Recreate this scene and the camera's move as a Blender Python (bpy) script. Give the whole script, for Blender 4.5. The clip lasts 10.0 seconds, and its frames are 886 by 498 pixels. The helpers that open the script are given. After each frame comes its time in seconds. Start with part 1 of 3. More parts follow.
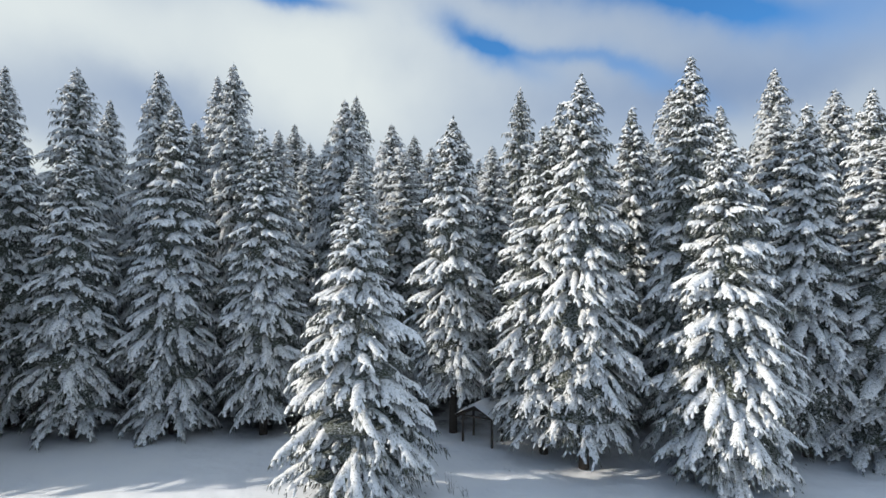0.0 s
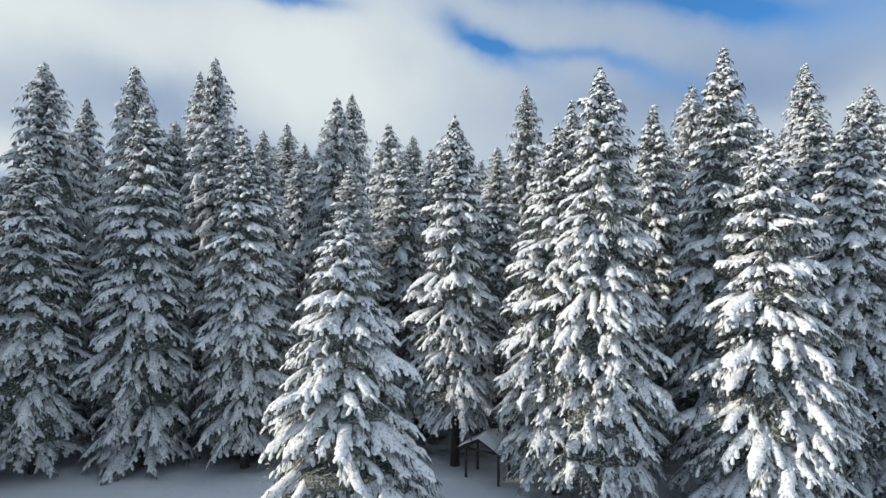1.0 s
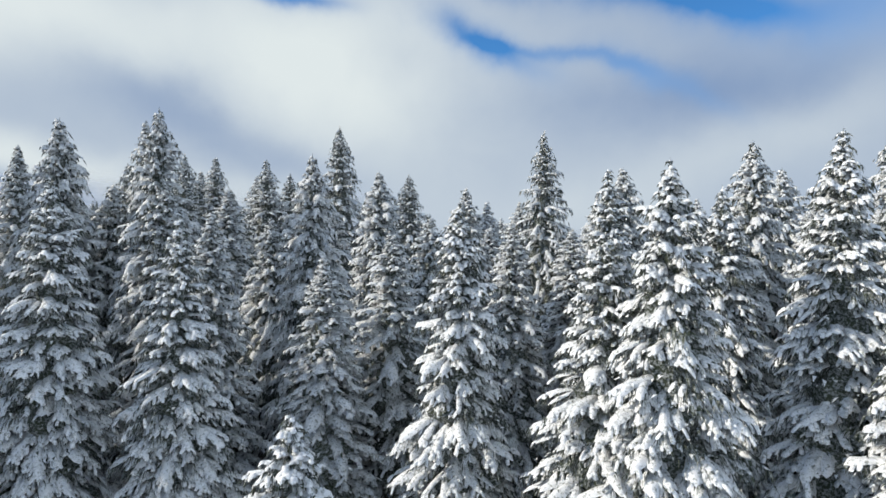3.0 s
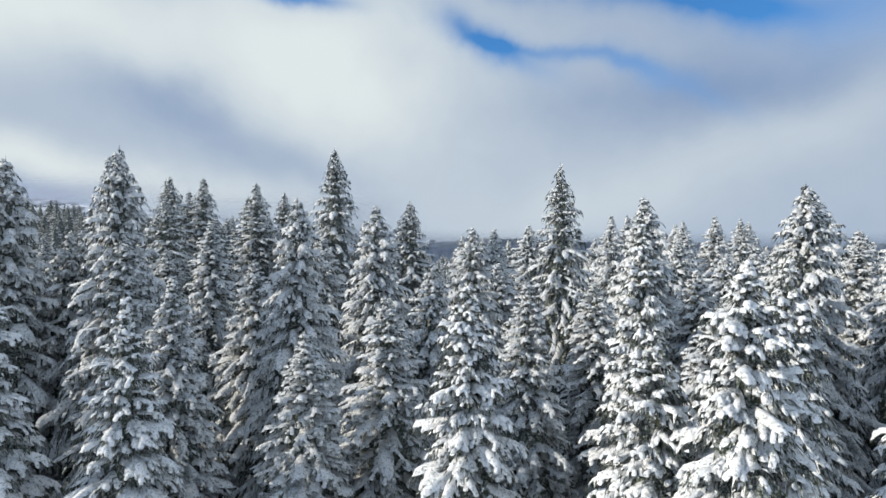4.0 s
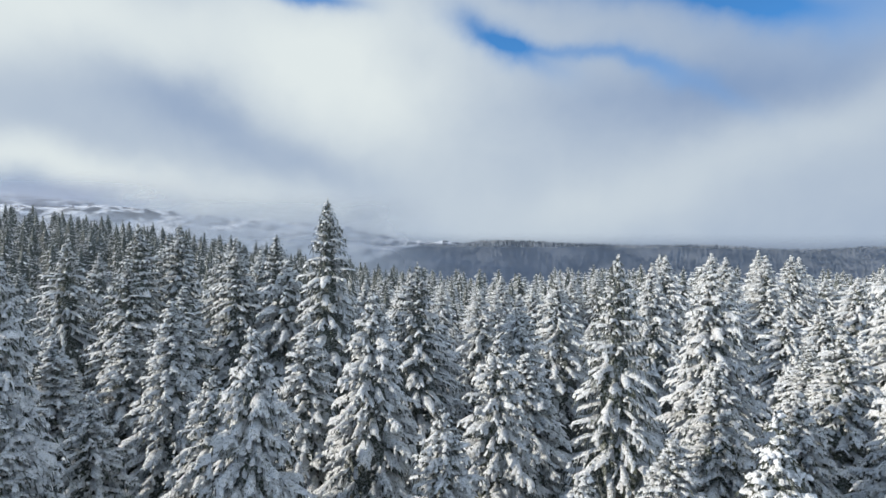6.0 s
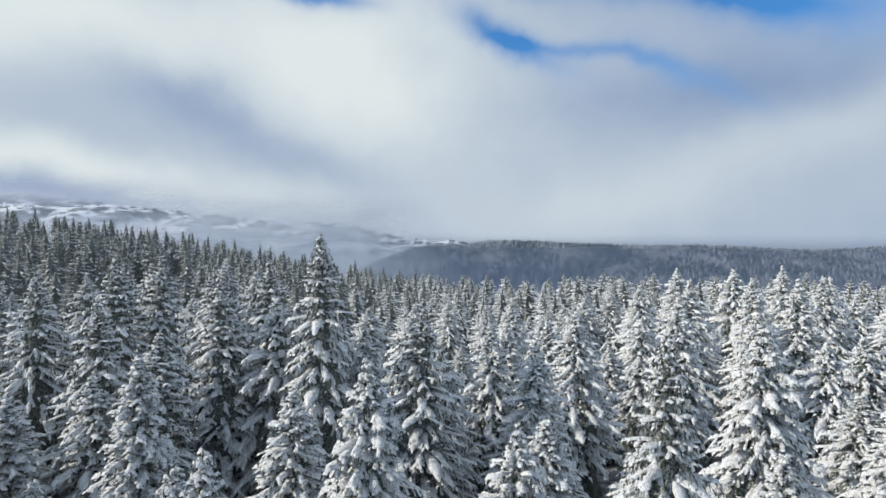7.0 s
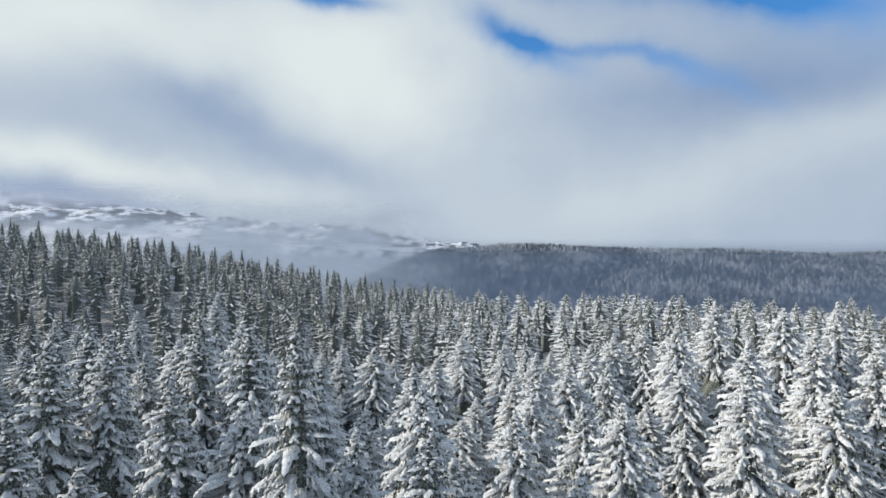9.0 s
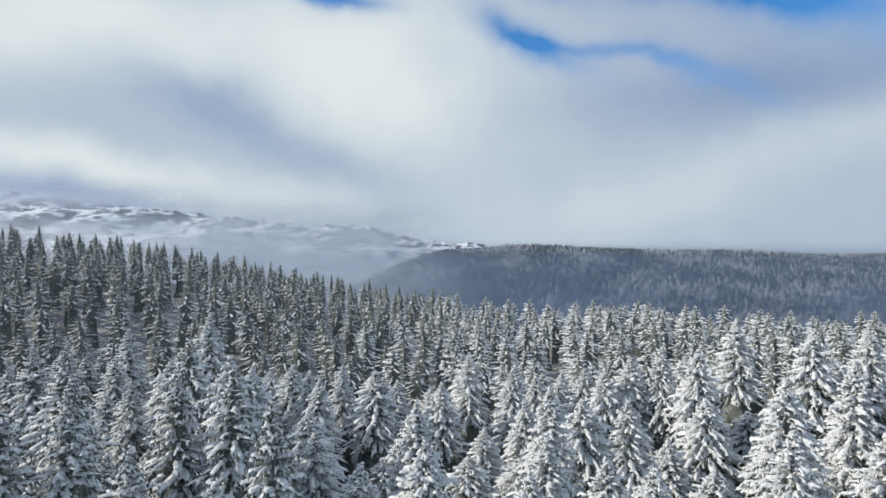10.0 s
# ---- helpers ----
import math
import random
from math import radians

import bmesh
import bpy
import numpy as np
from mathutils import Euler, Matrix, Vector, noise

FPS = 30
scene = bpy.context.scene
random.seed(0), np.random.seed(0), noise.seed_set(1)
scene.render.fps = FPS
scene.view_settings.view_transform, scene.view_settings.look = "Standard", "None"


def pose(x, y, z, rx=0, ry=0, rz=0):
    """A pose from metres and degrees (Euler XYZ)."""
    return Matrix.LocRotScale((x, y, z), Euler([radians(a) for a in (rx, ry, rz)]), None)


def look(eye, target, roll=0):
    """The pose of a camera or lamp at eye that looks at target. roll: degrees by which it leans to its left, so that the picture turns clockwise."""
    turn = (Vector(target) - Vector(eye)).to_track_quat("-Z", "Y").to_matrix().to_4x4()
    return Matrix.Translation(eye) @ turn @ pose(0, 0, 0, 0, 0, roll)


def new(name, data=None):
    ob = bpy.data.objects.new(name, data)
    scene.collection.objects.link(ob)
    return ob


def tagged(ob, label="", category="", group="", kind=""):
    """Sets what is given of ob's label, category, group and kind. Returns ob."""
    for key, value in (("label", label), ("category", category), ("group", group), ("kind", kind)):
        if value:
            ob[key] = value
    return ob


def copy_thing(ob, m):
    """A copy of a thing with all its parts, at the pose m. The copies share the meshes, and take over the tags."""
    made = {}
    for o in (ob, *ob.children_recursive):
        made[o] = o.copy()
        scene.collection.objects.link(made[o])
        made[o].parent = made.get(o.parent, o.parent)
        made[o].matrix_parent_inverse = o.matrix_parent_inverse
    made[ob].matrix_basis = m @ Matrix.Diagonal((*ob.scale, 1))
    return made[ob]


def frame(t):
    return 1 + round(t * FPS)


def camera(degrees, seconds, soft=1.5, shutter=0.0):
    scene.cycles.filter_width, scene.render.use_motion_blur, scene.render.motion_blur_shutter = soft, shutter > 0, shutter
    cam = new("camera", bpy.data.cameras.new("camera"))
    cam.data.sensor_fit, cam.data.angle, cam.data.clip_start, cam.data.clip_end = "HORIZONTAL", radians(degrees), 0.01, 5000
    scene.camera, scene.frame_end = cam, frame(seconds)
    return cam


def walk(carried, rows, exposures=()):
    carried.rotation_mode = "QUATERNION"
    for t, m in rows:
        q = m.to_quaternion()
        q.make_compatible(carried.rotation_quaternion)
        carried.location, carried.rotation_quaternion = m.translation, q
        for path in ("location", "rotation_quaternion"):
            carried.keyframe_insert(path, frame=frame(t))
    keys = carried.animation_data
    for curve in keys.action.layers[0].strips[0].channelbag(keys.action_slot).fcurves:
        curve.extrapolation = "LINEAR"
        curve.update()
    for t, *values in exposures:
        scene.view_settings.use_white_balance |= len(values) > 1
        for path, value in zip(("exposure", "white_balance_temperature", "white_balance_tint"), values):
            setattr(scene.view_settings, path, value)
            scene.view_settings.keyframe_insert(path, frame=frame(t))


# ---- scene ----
cam = camera(74.2, 10.0)
METRES, EYE, TILT, LEAN, TURN = 50.0, 11.0, 0.0, 0.0, 0.0
ROWS = [
    (0.0, 0.0, 0.0, 0.0, -0.0, 0.0, -0.0),
    (0.5, -0.0003, 0.0316, 0.0028, 0.01, -0.07, 0.01),
    (1.0, -0.0003, 0.0687, 0.0155, 0.03, -0.11, 0.01),
    (1.5, -0.0006, 0.1053, 0.0372, -0.0, -0.12, 0.0),
    (2.0, -0.0009, 0.1464, 0.0669, -0.02, -0.1, 0.0),
    (2.5, -0.001, 0.1851, 0.0942, -0.02, -0.12, -0.01),
    (4.0, -0.0019, 0.3124, 0.1789, 0.34, -0.21, -0.03),
    (4.5, -0.0024, 0.3538, 0.2043, 0.65, -0.19, -0.11),
    (5.0, -0.0037, 0.3997, 0.2316, 0.95, -0.17, -0.12),
    (5.5, -0.0043, 0.4423, 0.2564, 1.27, -0.19, -0.12),
    (7.0, -0.0094, 0.5833, 0.3354, 2.21, -0.36, -0.14),
    (7.5, -0.0113, 0.6283, 0.3591, 2.53, -0.35, -0.14),
    (8.0, -0.0141, 0.6773, 0.3848, 2.84, -0.34, -0.15),
    (8.5, -0.0165, 0.723, 0.4078, 3.12, -0.3, -0.13),
    (9.0, -0.0191, 0.7728, 0.4329, 3.44, -0.25, -0.15),
    (9.5, -0.0217, 0.8201, 0.4565, 3.7, -0.25, -0.16),
    (10.0, -0.0246, 0.8708, 0.4806, 4.01, -0.25, -0.23),
]
walk(cam, [(t, pose(0, 0, EYE, TILT, LEAN, TURN) @ pose(METRES * x, METRES * y, METRES * z, 90 + pitch, roll, yaw)) for t, x, y, z, yaw, pitch, roll in ROWS])


# ---- world: thin winter cloud over a blue sky, and one low sun ----
SUN_AZ, SUN_EL = radians(-94.0), radians(27.0)   # clockwise from +y: low in the west


class Calc:
    """Short hand for arithmetic nodes in one node tree."""

    def __init__(self, tree):
        self.tree = tree

    def op(self, kind, *args):
        n = self.tree.nodes.new("ShaderNodeMath")
        n.operation = kind
        for i, a in enumerate(args):
            if isinstance(a, (int, float)):
                n.inputs[i].default_value = a
            else:
                self.tree.links.new(a, n.inputs[i])
        return n.outputs[0]

    def add(self, a, b):
        return self.op("ADD", a, b)

    def mul(self, a, b):
        return self.op("MULTIPLY", a, b)

    def clamp(self, a):
        return self.op("MINIMUM", self.op("MAXIMUM", a, 0.0), 1.0)

    def smooth(self, a, lo, hi):
        n = self.tree.nodes.new("ShaderNodeMapRange")
        n.interpolation_type = "SMOOTHSTEP"
        self.tree.links.new(a, n.inputs[0])
        n.inputs[1].default_value, n.inputs[2].default_value = lo, hi
        return n.outputs[0]

    def blob(self, u, v, cu, cv, ru, rv, turn):
        """A soft elliptic bump of height 1."""
        c, s = math.cos(radians(turn)), math.sin(radians(turn))
        du, dv = self.add(u, -cu), self.add(v, -cv)
        a = self.add(self.mul(du, c / ru), self.mul(dv, s / ru))
        b = self.add(self.mul(du, -s / rv), self.mul(dv, c / rv))
        r2 = self.add(self.mul(a, a), self.mul(b, b))
        return self.op("EXPONENT", self.mul(r2, -1.0))

    def noise(self, vector, scale, detail=4.0, rough=0.5, distortion=0.0):
        n = self.tree.nodes.new("ShaderNodeTexNoise")
        n.inputs["Scale"].default_value, n.inputs["Detail"].default_value = scale, detail
        n.inputs["Roughness"].default_value, n.inputs["Distortion"].default_value = rough, distortion
        if vector is not None:
            self.tree.links.new(vector, n.inputs["Vector"])
        return n.outputs["Fac"]

    def mix(self, fac, a, b):
        n = self.tree.nodes.new("ShaderNodeMix")
        n.data_type = "RGBA"
        for i, x in ((0, fac), (6, a), (7, b)):
            if isinstance(x, (int, float)):
                n.inputs[i].default_value = x
            elif isinstance(x, tuple):
                n.inputs[i].default_value = (*x, 1.0)
            else:
                self.tree.links.new(x, n.inputs[i])
        return n.outputs[2]


def build_world():
    world = bpy.data.worlds.new("winter_sky")
    scene.world = world
    world.use_nodes = True
    t = world.node_tree
    t.nodes.clear()
    c = Calc(t)
    coord = t.nodes.new("ShaderNodeTexCoord").outputs["Generated"]
    sky = t.nodes.new("ShaderNodeTexSky")
    sky.sky_type, sky.sun_disc = "NISHITA", False
    sky.sun_elevation, sky.sun_rotation = SUN_EL, SUN_AZ
    sky.altitude, sky.air_density, sky.dust_density, sky.ozone_density = 1500.0, 1.0, 0.0, 2.0
    xyz = t.nodes.new("ShaderNodeSeparateXYZ")
    t.links.new(coord, xyz.inputs[0])
    y = c.op("MAXIMUM", xyz.outputs[1], 0.08)
    # slow warp, so that no cloud edge is a plain curve
    warp_u = c.mul(c.add(c.noise(coord, 5.0, 5.0, 0.55), -0.5), 0.16)
    shifted = t.nodes.new("ShaderNodeVectorMath")
    shifted.operation = "ADD"
    t.links.new(coord, shifted.inputs[0])
    shifted.inputs[1].default_value = (7.3, 1.9, 4.1)
    warp_v = c.mul(c.add(c.noise(shifted.outputs[0], 6.0, 5.0, 0.55), -0.5), 0.09)
    u = c.add(c.add(c.op("DIVIDE", xyz.outputs[0], y), 0.01), warp_u)
    v = c.add(c.op("DIVIDE", xyz.outputs[2], y), warp_v)
    ahead = c.smooth(xyz.outputs[1], 0.25, 0.5)

    # how bright the cloud is: sunlit banks and grey hollows
    light = None
    for cu, cv, ru, rv, turn, h in (
        (-0.20, 0.30, 0.22, 0.13, -20, 0.46), (-0.75, 0.40, 0.42, 0.12, -8, 0.58), (-0.02, 0.39, 0.16, 0.06, -10, 0.20),
        (-0.70, 0.140, 0.40, 0.042, -10, 0.50), (-0.45, 0.235, 0.36, 0.045, -26, -0.26), (-0.62, 0.27, 0.20, 0.05, -12, -0.16),
        (-0.05, 0.20, 0.30, 0.12, 0, 0.10), (0.52, 0.17, 0.42, 0.06, 21, 0.20), (0.44, 0.27, 0.30, 0.06, 8, -0.26),
        (0.62, 0.36, 0.34, 0.09, -4, -0.08), (0.10, 0.06, 0.60, 0.06, 0, 0.14), (0.72, 0.06, 0.22, 0.06, 0, -0.06),
        (-0.68, 0.085, 0.22, 0.028, -8, -0.34)):
        b = c.mul(c.blob(u, v, cu, cv, ru, rv, turn), h)
        light = b if light is None else c.add(light, b)
    light = c.add(c.mul(light, ahead), c.mul(c.add(1.0, c.mul(ahead, -1.0)), 0.36))   # sky out of view behind the clearing, brightened to fill the shade
    grain = c.mul(c.add(c.noise(coord, 9.0, 6.0, 0.55, 0.4), -0.5), 0.16)
    light = c.clamp(c.add(c.add(light, 0.45), grain))
    cloud = c.mix(light, (0.165, 0.275, 0.50), (0.78, 0.85, 0.86))

    # the gaps in which blue shows
    gap = None
    for cu, cv, ru, rv, turn, h in (
        (0.085, 0.354, 0.088, 0.029, -27, 1.02), (0.23, 0.334, 0.14, 0.014, -9, 0.60), (0.38, 0.295, 0.11, 0.022, -24, 0.35),
        (-0.28, 0.430, 0.10, 0.018, -8, 1.0), (0.42, 0.425, 0.18, 0.036, -6, 1.35), (0.74, 0.42, 0.22, 0.07, 0, 0.55),
        (0.16, 0.445, 0.14, 0.02, 0, 0.35)):
        b = c.mul(c.blob(u, v, cu, cv, ru, rv, turn), h)
        gap = b if gap is None else c.add(gap, b)
    elsewhere = c.smooth(c.noise(coord, 2.2, 5.0, 0.55), 0.46, 0.64)
    above = c.smooth(xyz.outputs[2], 0.42, 0.60)
    rest = c.mul(elsewhere, c.op("MAXIMUM", above, c.add(1.0, c.mul(ahead, -1.0))))
    rest = c.mul(rest, c.smooth(xyz.outputs[2], 0.08, 0.3))
    gap = c.clamp(c.op("MAXIMUM", c.mul(gap, ahead), c.mul(rest, 0.8)))
    blue = t.nodes.new("ShaderNodeVectorMath")
    blue.operation = "MULTIPLY"
    t.links.new(sky.outputs[0], blue.inputs[0])
    blue.inputs[1].default_value = (0.06, 0.13, 0.18)
    colour = c.mix(gap, cloud, blue.outputs[0])
    open_sky = t.nodes.new("ShaderNodeVectorMath")   # bluer overhead and behind
    open_sky.operation = "MULTIPLY"
    t.links.new(colour, open_sky.inputs[0])
    t.links.new(c.mix(ahead, (1.02, 1.06, 1.12), (1.0, 1.0, 1.0)), open_sky.inputs[1])
    back = t.nodes.new("ShaderNodeBackground")
    t.links.new(open_sky.outputs[0], back.inputs[0])
    back.inputs[1].default_value = 0.95
    out = t.nodes.new("ShaderNodeOutputWorld")
    t.links.new(back.outputs[0], out.inputs[0])


build_world()
sun = new("sun", bpy.data.lights.new("sun", "SUN"))
sun.data.energy, sun.data.angle, sun.data.color = 4.5, radians(1.0), (1.0, 0.93, 0.82)
sun.matrix_world = look((0, 0, 300), (-math.sin(SUN_AZ) * math.cos(SUN_EL), -math.cos(SUN_AZ) * math.cos(SUN_EL), 300 - math.sin(SUN_EL)))
scene.view_settings.exposure = 0.0


# ---- materials ----
def material(name, rough=0.6):
    m = bpy.data.materials.new(name)
    m.use_nodes = True
    t = m.node_tree
    b = t.nodes["Principled BSDF"]
    b.inputs["Roughness"].default_value = rough
    b.inputs["Specular IOR Level"].default_value = 0.25
    return m, t, b, Calc(t)


def bump(t, b, height, strength, distance):
    n = t.nodes.new("ShaderNodeBump")
    n.inputs["Strength"].default_value, n.inputs["Distance"].default_value = strength, distance
    t.links.new(height, n.inputs["Height"])
    t.links.new(n.outputs[0], b.inputs["Normal"])


def place_of(t):
    return t.nodes.new("ShaderNodeNewGeometry").outputs["Position"]


def snow_material(name, speck, relief, tufted=False):
    """Snow lying on boughs: white, with needles that show through in specks."""
    m, t, b, c = material(name, 0.65)
    p = place_of(t)
    fine = c.noise(p, 9.0, 5.0, 0.65)
    coarse = c.noise(p, 1.3, 3.0, 0.5)
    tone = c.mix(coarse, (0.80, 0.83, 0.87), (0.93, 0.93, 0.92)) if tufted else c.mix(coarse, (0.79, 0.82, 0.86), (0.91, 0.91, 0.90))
    broken = c.mul(c.smooth(c.noise(p, 3.6, 6.0, 0.68), 0.56, 0.62), 0.25 if tufted else 0.55)
    twigs = c.mul(c.smooth(c.noise(p, 22.0, 4.0, 0.7), 0.53, 0.60), 0.42)
    spots = c.mul(c.op("MAXIMUM", c.op("MAXIMUM", c.smooth(fine, 0.54, 0.61), broken), twigs), speck)
    if tufted:   # snow caught in needles: broken up all over
        tufts = c.smooth(c.add(c.mul(c.noise(p, 5.5, 5.0, 0.72), 0.6), c.mul(c.noise(p, 15.0, 3.0, 0.7), 0.4)), 0.53, 0.58)
        spots = c.op("MAXIMUM", spots, c.mul(tufts, 0.24))
    t.links.new(c.mix(spots, tone, (0.085, 0.10, 0.06)), b.inputs["Base Color"])
    b.inputs["Subsurface Weight"].default_value = 0.0
    bump(t, b, c.noise(p, 7.0, 6.0, 0.65), 0.8, relief)
    return m


def needle_material():
    m, t, b, c = material("spruce_needles", 0.75)
    p = place_of(t)
    rnd = t.nodes.new("ShaderNodeObjectInfo").outputs["Random"]
    green = c.mix(rnd, (0.034, 0.044, 0.028), (0.058, 0.070, 0.044))
    green = c.mix(c.smooth(c.noise(p, 1.6, 3.0), 0.5, 0.75), green, (0.046, 0.052, 0.042))
    frost = c.mul(c.smooth(c.noise(p, 10.0, 5.0, 0.7), 0.46, 0.58), 0.42)
    t.links.new(c.mix(frost, green, (0.66, 0.69, 0.72)), b.inputs["Base Color"])
    bump(t, b, c.noise(p, 18.0, 4.0, 0.7), 0.7, 0.06)
    return m


def bark_material():
    m, t, b, c = material("spruce_bark", 0.85)
    p = place_of(t)
    f = c.noise(p, 6.0, 6.0, 0.7)
    t.links.new(c.mix(f, (0.025, 0.020, 0.017), (0.11, 0.09, 0.075)), b.inputs["Base Color"])
    bump(t, b, f, 0.9, 0.04)
    return m


def ground_material():
    m, t, b, c = material("ground_snow", 0.6)
    p = place_of(t)
    tone = c.mix(c.noise(p, 0.35, 4.0), (0.80, 0.83, 0.88), (0.90, 0.91, 0.92))
    # needle litter under the trees, deepened to paint in the wood's dark gaps
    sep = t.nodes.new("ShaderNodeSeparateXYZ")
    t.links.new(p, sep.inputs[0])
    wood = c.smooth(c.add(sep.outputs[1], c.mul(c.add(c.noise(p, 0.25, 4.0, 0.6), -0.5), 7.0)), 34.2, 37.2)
    litter_shade = c.mul(wood, c.add(0.55, c.mul(c.smooth(c.noise(p, 0.8, 5.0, 0.65), 0.42, 0.60), 0.35)))
    t.links.new(c.mix(litter_shade, tone, (0.075, 0.065, 0.055)), b.inputs["Base Color"])
    h = c.add(c.mul(c.noise(p, 0.9, 5.0, 0.5), 1.0), c.mul(c.noise(p, 14.0, 3.0, 0.6), 0.12))
    bump(t, b, h, 0.5, 0.25)
    return m


def far_tree_material():
    m, t, b, c = material("far_frosted_wood", 0.8)
    p = place_of(t)
    rnd = t.nodes.new("ShaderNodeNewGeometry").outputs["Random Per Island"]
    dark = c.mix(rnd, (0.035, 0.045, 0.045), (0.09, 0.10, 0.10))
    patch = c.noise(p, 0.011, 5.0, 0.6)
    frost = c.smooth(c.add(c.add(c.mul(patch, 0.95), c.mul(c.noise(p, 0.5, 4.0, 0.6), 0.25)), c.mul(rnd, 0.22)), 0.58, 0.92)
    t.links.new(c.mix(c.mul(frost, 0.62), dark, (0.60, 0.63, 0.66)), b.inputs["Base Color"])
    return m


def wood_material():
    m, t, b, c = material("weathered_wood", 0.8)
    f = c.noise(place_of(t), 8.0, 5.0, 0.6, 0.6)
    t.links.new(c.mix(f, (0.030, 0.025, 0.022), (0.10, 0.085, 0.07)), b.inputs["Base Color"])
    bump(t, b, f, 0.6, 0.01)
    return m


def mountain_material():
    m, t, b, c = material("mountain_snow_and_rock", 0.8)
    p = place_of(t)
    g = t.nodes.new("ShaderNodeNewGeometry")
    sep = t.nodes.new("ShaderNodeSeparateXYZ")
    t.links.new(g.outputs["True Normal"], sep.inputs[0])
    steep = c.add(c.mul(sep.outputs[2], -1.0), 1.0)
    rock = c.mul(c.smooth(c.add(c.mul(steep, 1.1), c.noise(p, 0.016, 8.0, 0.75)), 0.58, 0.63), 0.95)
    t.links.new(c.mix(rock, (0.82, 0.85, 0.9), (0.06, 0.06, 0.065)), b.inputs["Base Color"])
    return m


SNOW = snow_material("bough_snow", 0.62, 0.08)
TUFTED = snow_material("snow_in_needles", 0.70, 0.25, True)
NEEDLES, BARK, GROUND, FAR_WOOD, WOOD, ROCK = needle_material(), bark_material(), ground_material(), far_tree_material(), wood_material(), mountain_material()


# ---- ground ----
def smoothstep(a):
    a = np.clip(a, 0.0, 1.0)
    return a * a * (3 - 2 * a)


def ground_height(x, y):
    """The lie of the land: a level clearing and wood, a slope rising in the west, an unseen spur added for shade, a
    valley, and a wooded ridge beyond it.
    """
    x, y = np.asarray(x, float), np.asarray(y, float)
    z = 0.18 * np.sin(x * 0.21 + 0.7) * np.sin(y * 0.17 + 1.1) + 0.07 * np.sin(x * 0.9 + y * 0.45)
    z = z - 2.8 * np.exp(-((x - 4) / 38) ** 2) * smoothstep((y - 85) / 45)
    z = z + 2.0 * smoothstep((x - 25) / 20) * smoothstep((y - 65) / 40)
    z = z + 0.165 * np.maximum(0, -x - 40) * smoothstep((y - 110) / 120) * (1 - smoothstep((y - 420) / 300))
    # unseen western spur, added to keep the low sun off the left trees
    z = z + 22 * smoothstep((-x - 42) / 62) * smoothstep((y + 12) / 20) * (1 - smoothstep((y - 68) / 66))
    z = z - 118 * smoothstep((y - 172 - 110 * smoothstep((90 - x) / 120)) / 440)
    crest = 138 - 0.008 * x + 5 * np.sin(x * 0.0051 + 0.6) + 3 * np.sin(x * 0.013)
    z = z + crest * smoothstep((y - 700) / 800) * smoothstep((x + 470) / 400)
    z = z + 1.2 * np.sin(x * 0.021) * np.sin(y * 0.018) * smoothstep((y - 400) / 300)
    return z


def mesh_object(name, verts, faces, mat, parent=None, smooth=False, label=""):
    """One mesh object from arrays of corners and of triangles."""
    me = bpy.data.meshes.new(name)
    verts, faces = np.asarray(verts, np.float32), np.asarray(faces, np.int32)
    me.vertices.add(len(verts))
    me.vertices.foreach_set("co", verts.ravel())
    k = faces.shape[1]
    me.loops.add(faces.size)
    me.loops.foreach_set("vertex_index", faces.ravel())
    me.polygons.add(len(faces))
    me.polygons.foreach_set("loop_start", np.arange(0, faces.size, k, dtype=np.int32))
    me.polygons.foreach_set("loop_total", np.full(len(faces), k, np.int32))
    me.polygons.foreach_set("use_smooth", np.full(len(faces), smooth))
    me.materials.append(mat)
    me.update(calc_edges=True)
    me.validate()
    ob = new(name, me)
    if parent:
        ob.parent = parent
    if label:
        ob["label"] = label
    return ob


def grid_faces(nu, nv):
    i, j = np.meshgrid(np.arange(nu - 1), np.arange(nv - 1), indexing="ij")
    a = (i * nv + j).ravel()
    return np.stack([a, a + nv, a + nv + 1, a + 1], 1)


def build_ground():
    a = np.linspace(-1, 1, 171)
    x = 60 * np.sinh(a * 5.0) / np.sinh(1.0)
    y = np.concatenate([-np.geomspace(2500, 12, 40), np.linspace(-10, 70, 61), 70 + np.cumsum(np.geomspace(1.6, 130, 82))])
    gx, gy = np.meshgrid(x, y, indexing="ij")
    v = np.stack([gx.ravel(), gy.ravel(), ground_height(gx, gy).ravel()], 1)
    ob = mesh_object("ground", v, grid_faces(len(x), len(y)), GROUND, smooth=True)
    tagged(ob, "smooth untrodden snow covering clearing and valley", "snow ground", kind="structure")


build_ground()


# ---- spruces ----
class Soup:
    """Corners and triangles gathered for one mesh."""

    def __init__(self):
        self.v, self.f, self.n = [], [], 0

    def put(self, v, f):
        self.v.append(v)
        self.f.append(np.asarray(f) + self.n)
        self.n += len(v)

    def arrays(self):
        return np.concatenate(self.v), np.concatenate(self.f)


def tube_faces(rings, across, closed):
    """Triangles of a strip of rings, with a point at each end."""
    f = []
    wrap = across if closed else across - 1
    for r in range(rings - 1):
        for k in range(wrap):
            a, b = r * across + k, r * across + (k + 1) % across
            f += [(a, b, b + across), (a, b + across, a + across)]
    first, last = rings * across, rings * across + 1
    for k in range(wrap):
        b = (k + 1) % across
        f += [(first, b, k), (last, (rings - 1) * across + k, (rings - 1) * across + b)]
    return np.array(f)


FACES = {(r, a): tube_faces(r, a, False) for r in range(2, 9) for a in range(3, 7)}
UP = np.array([0, 0, 1.0])
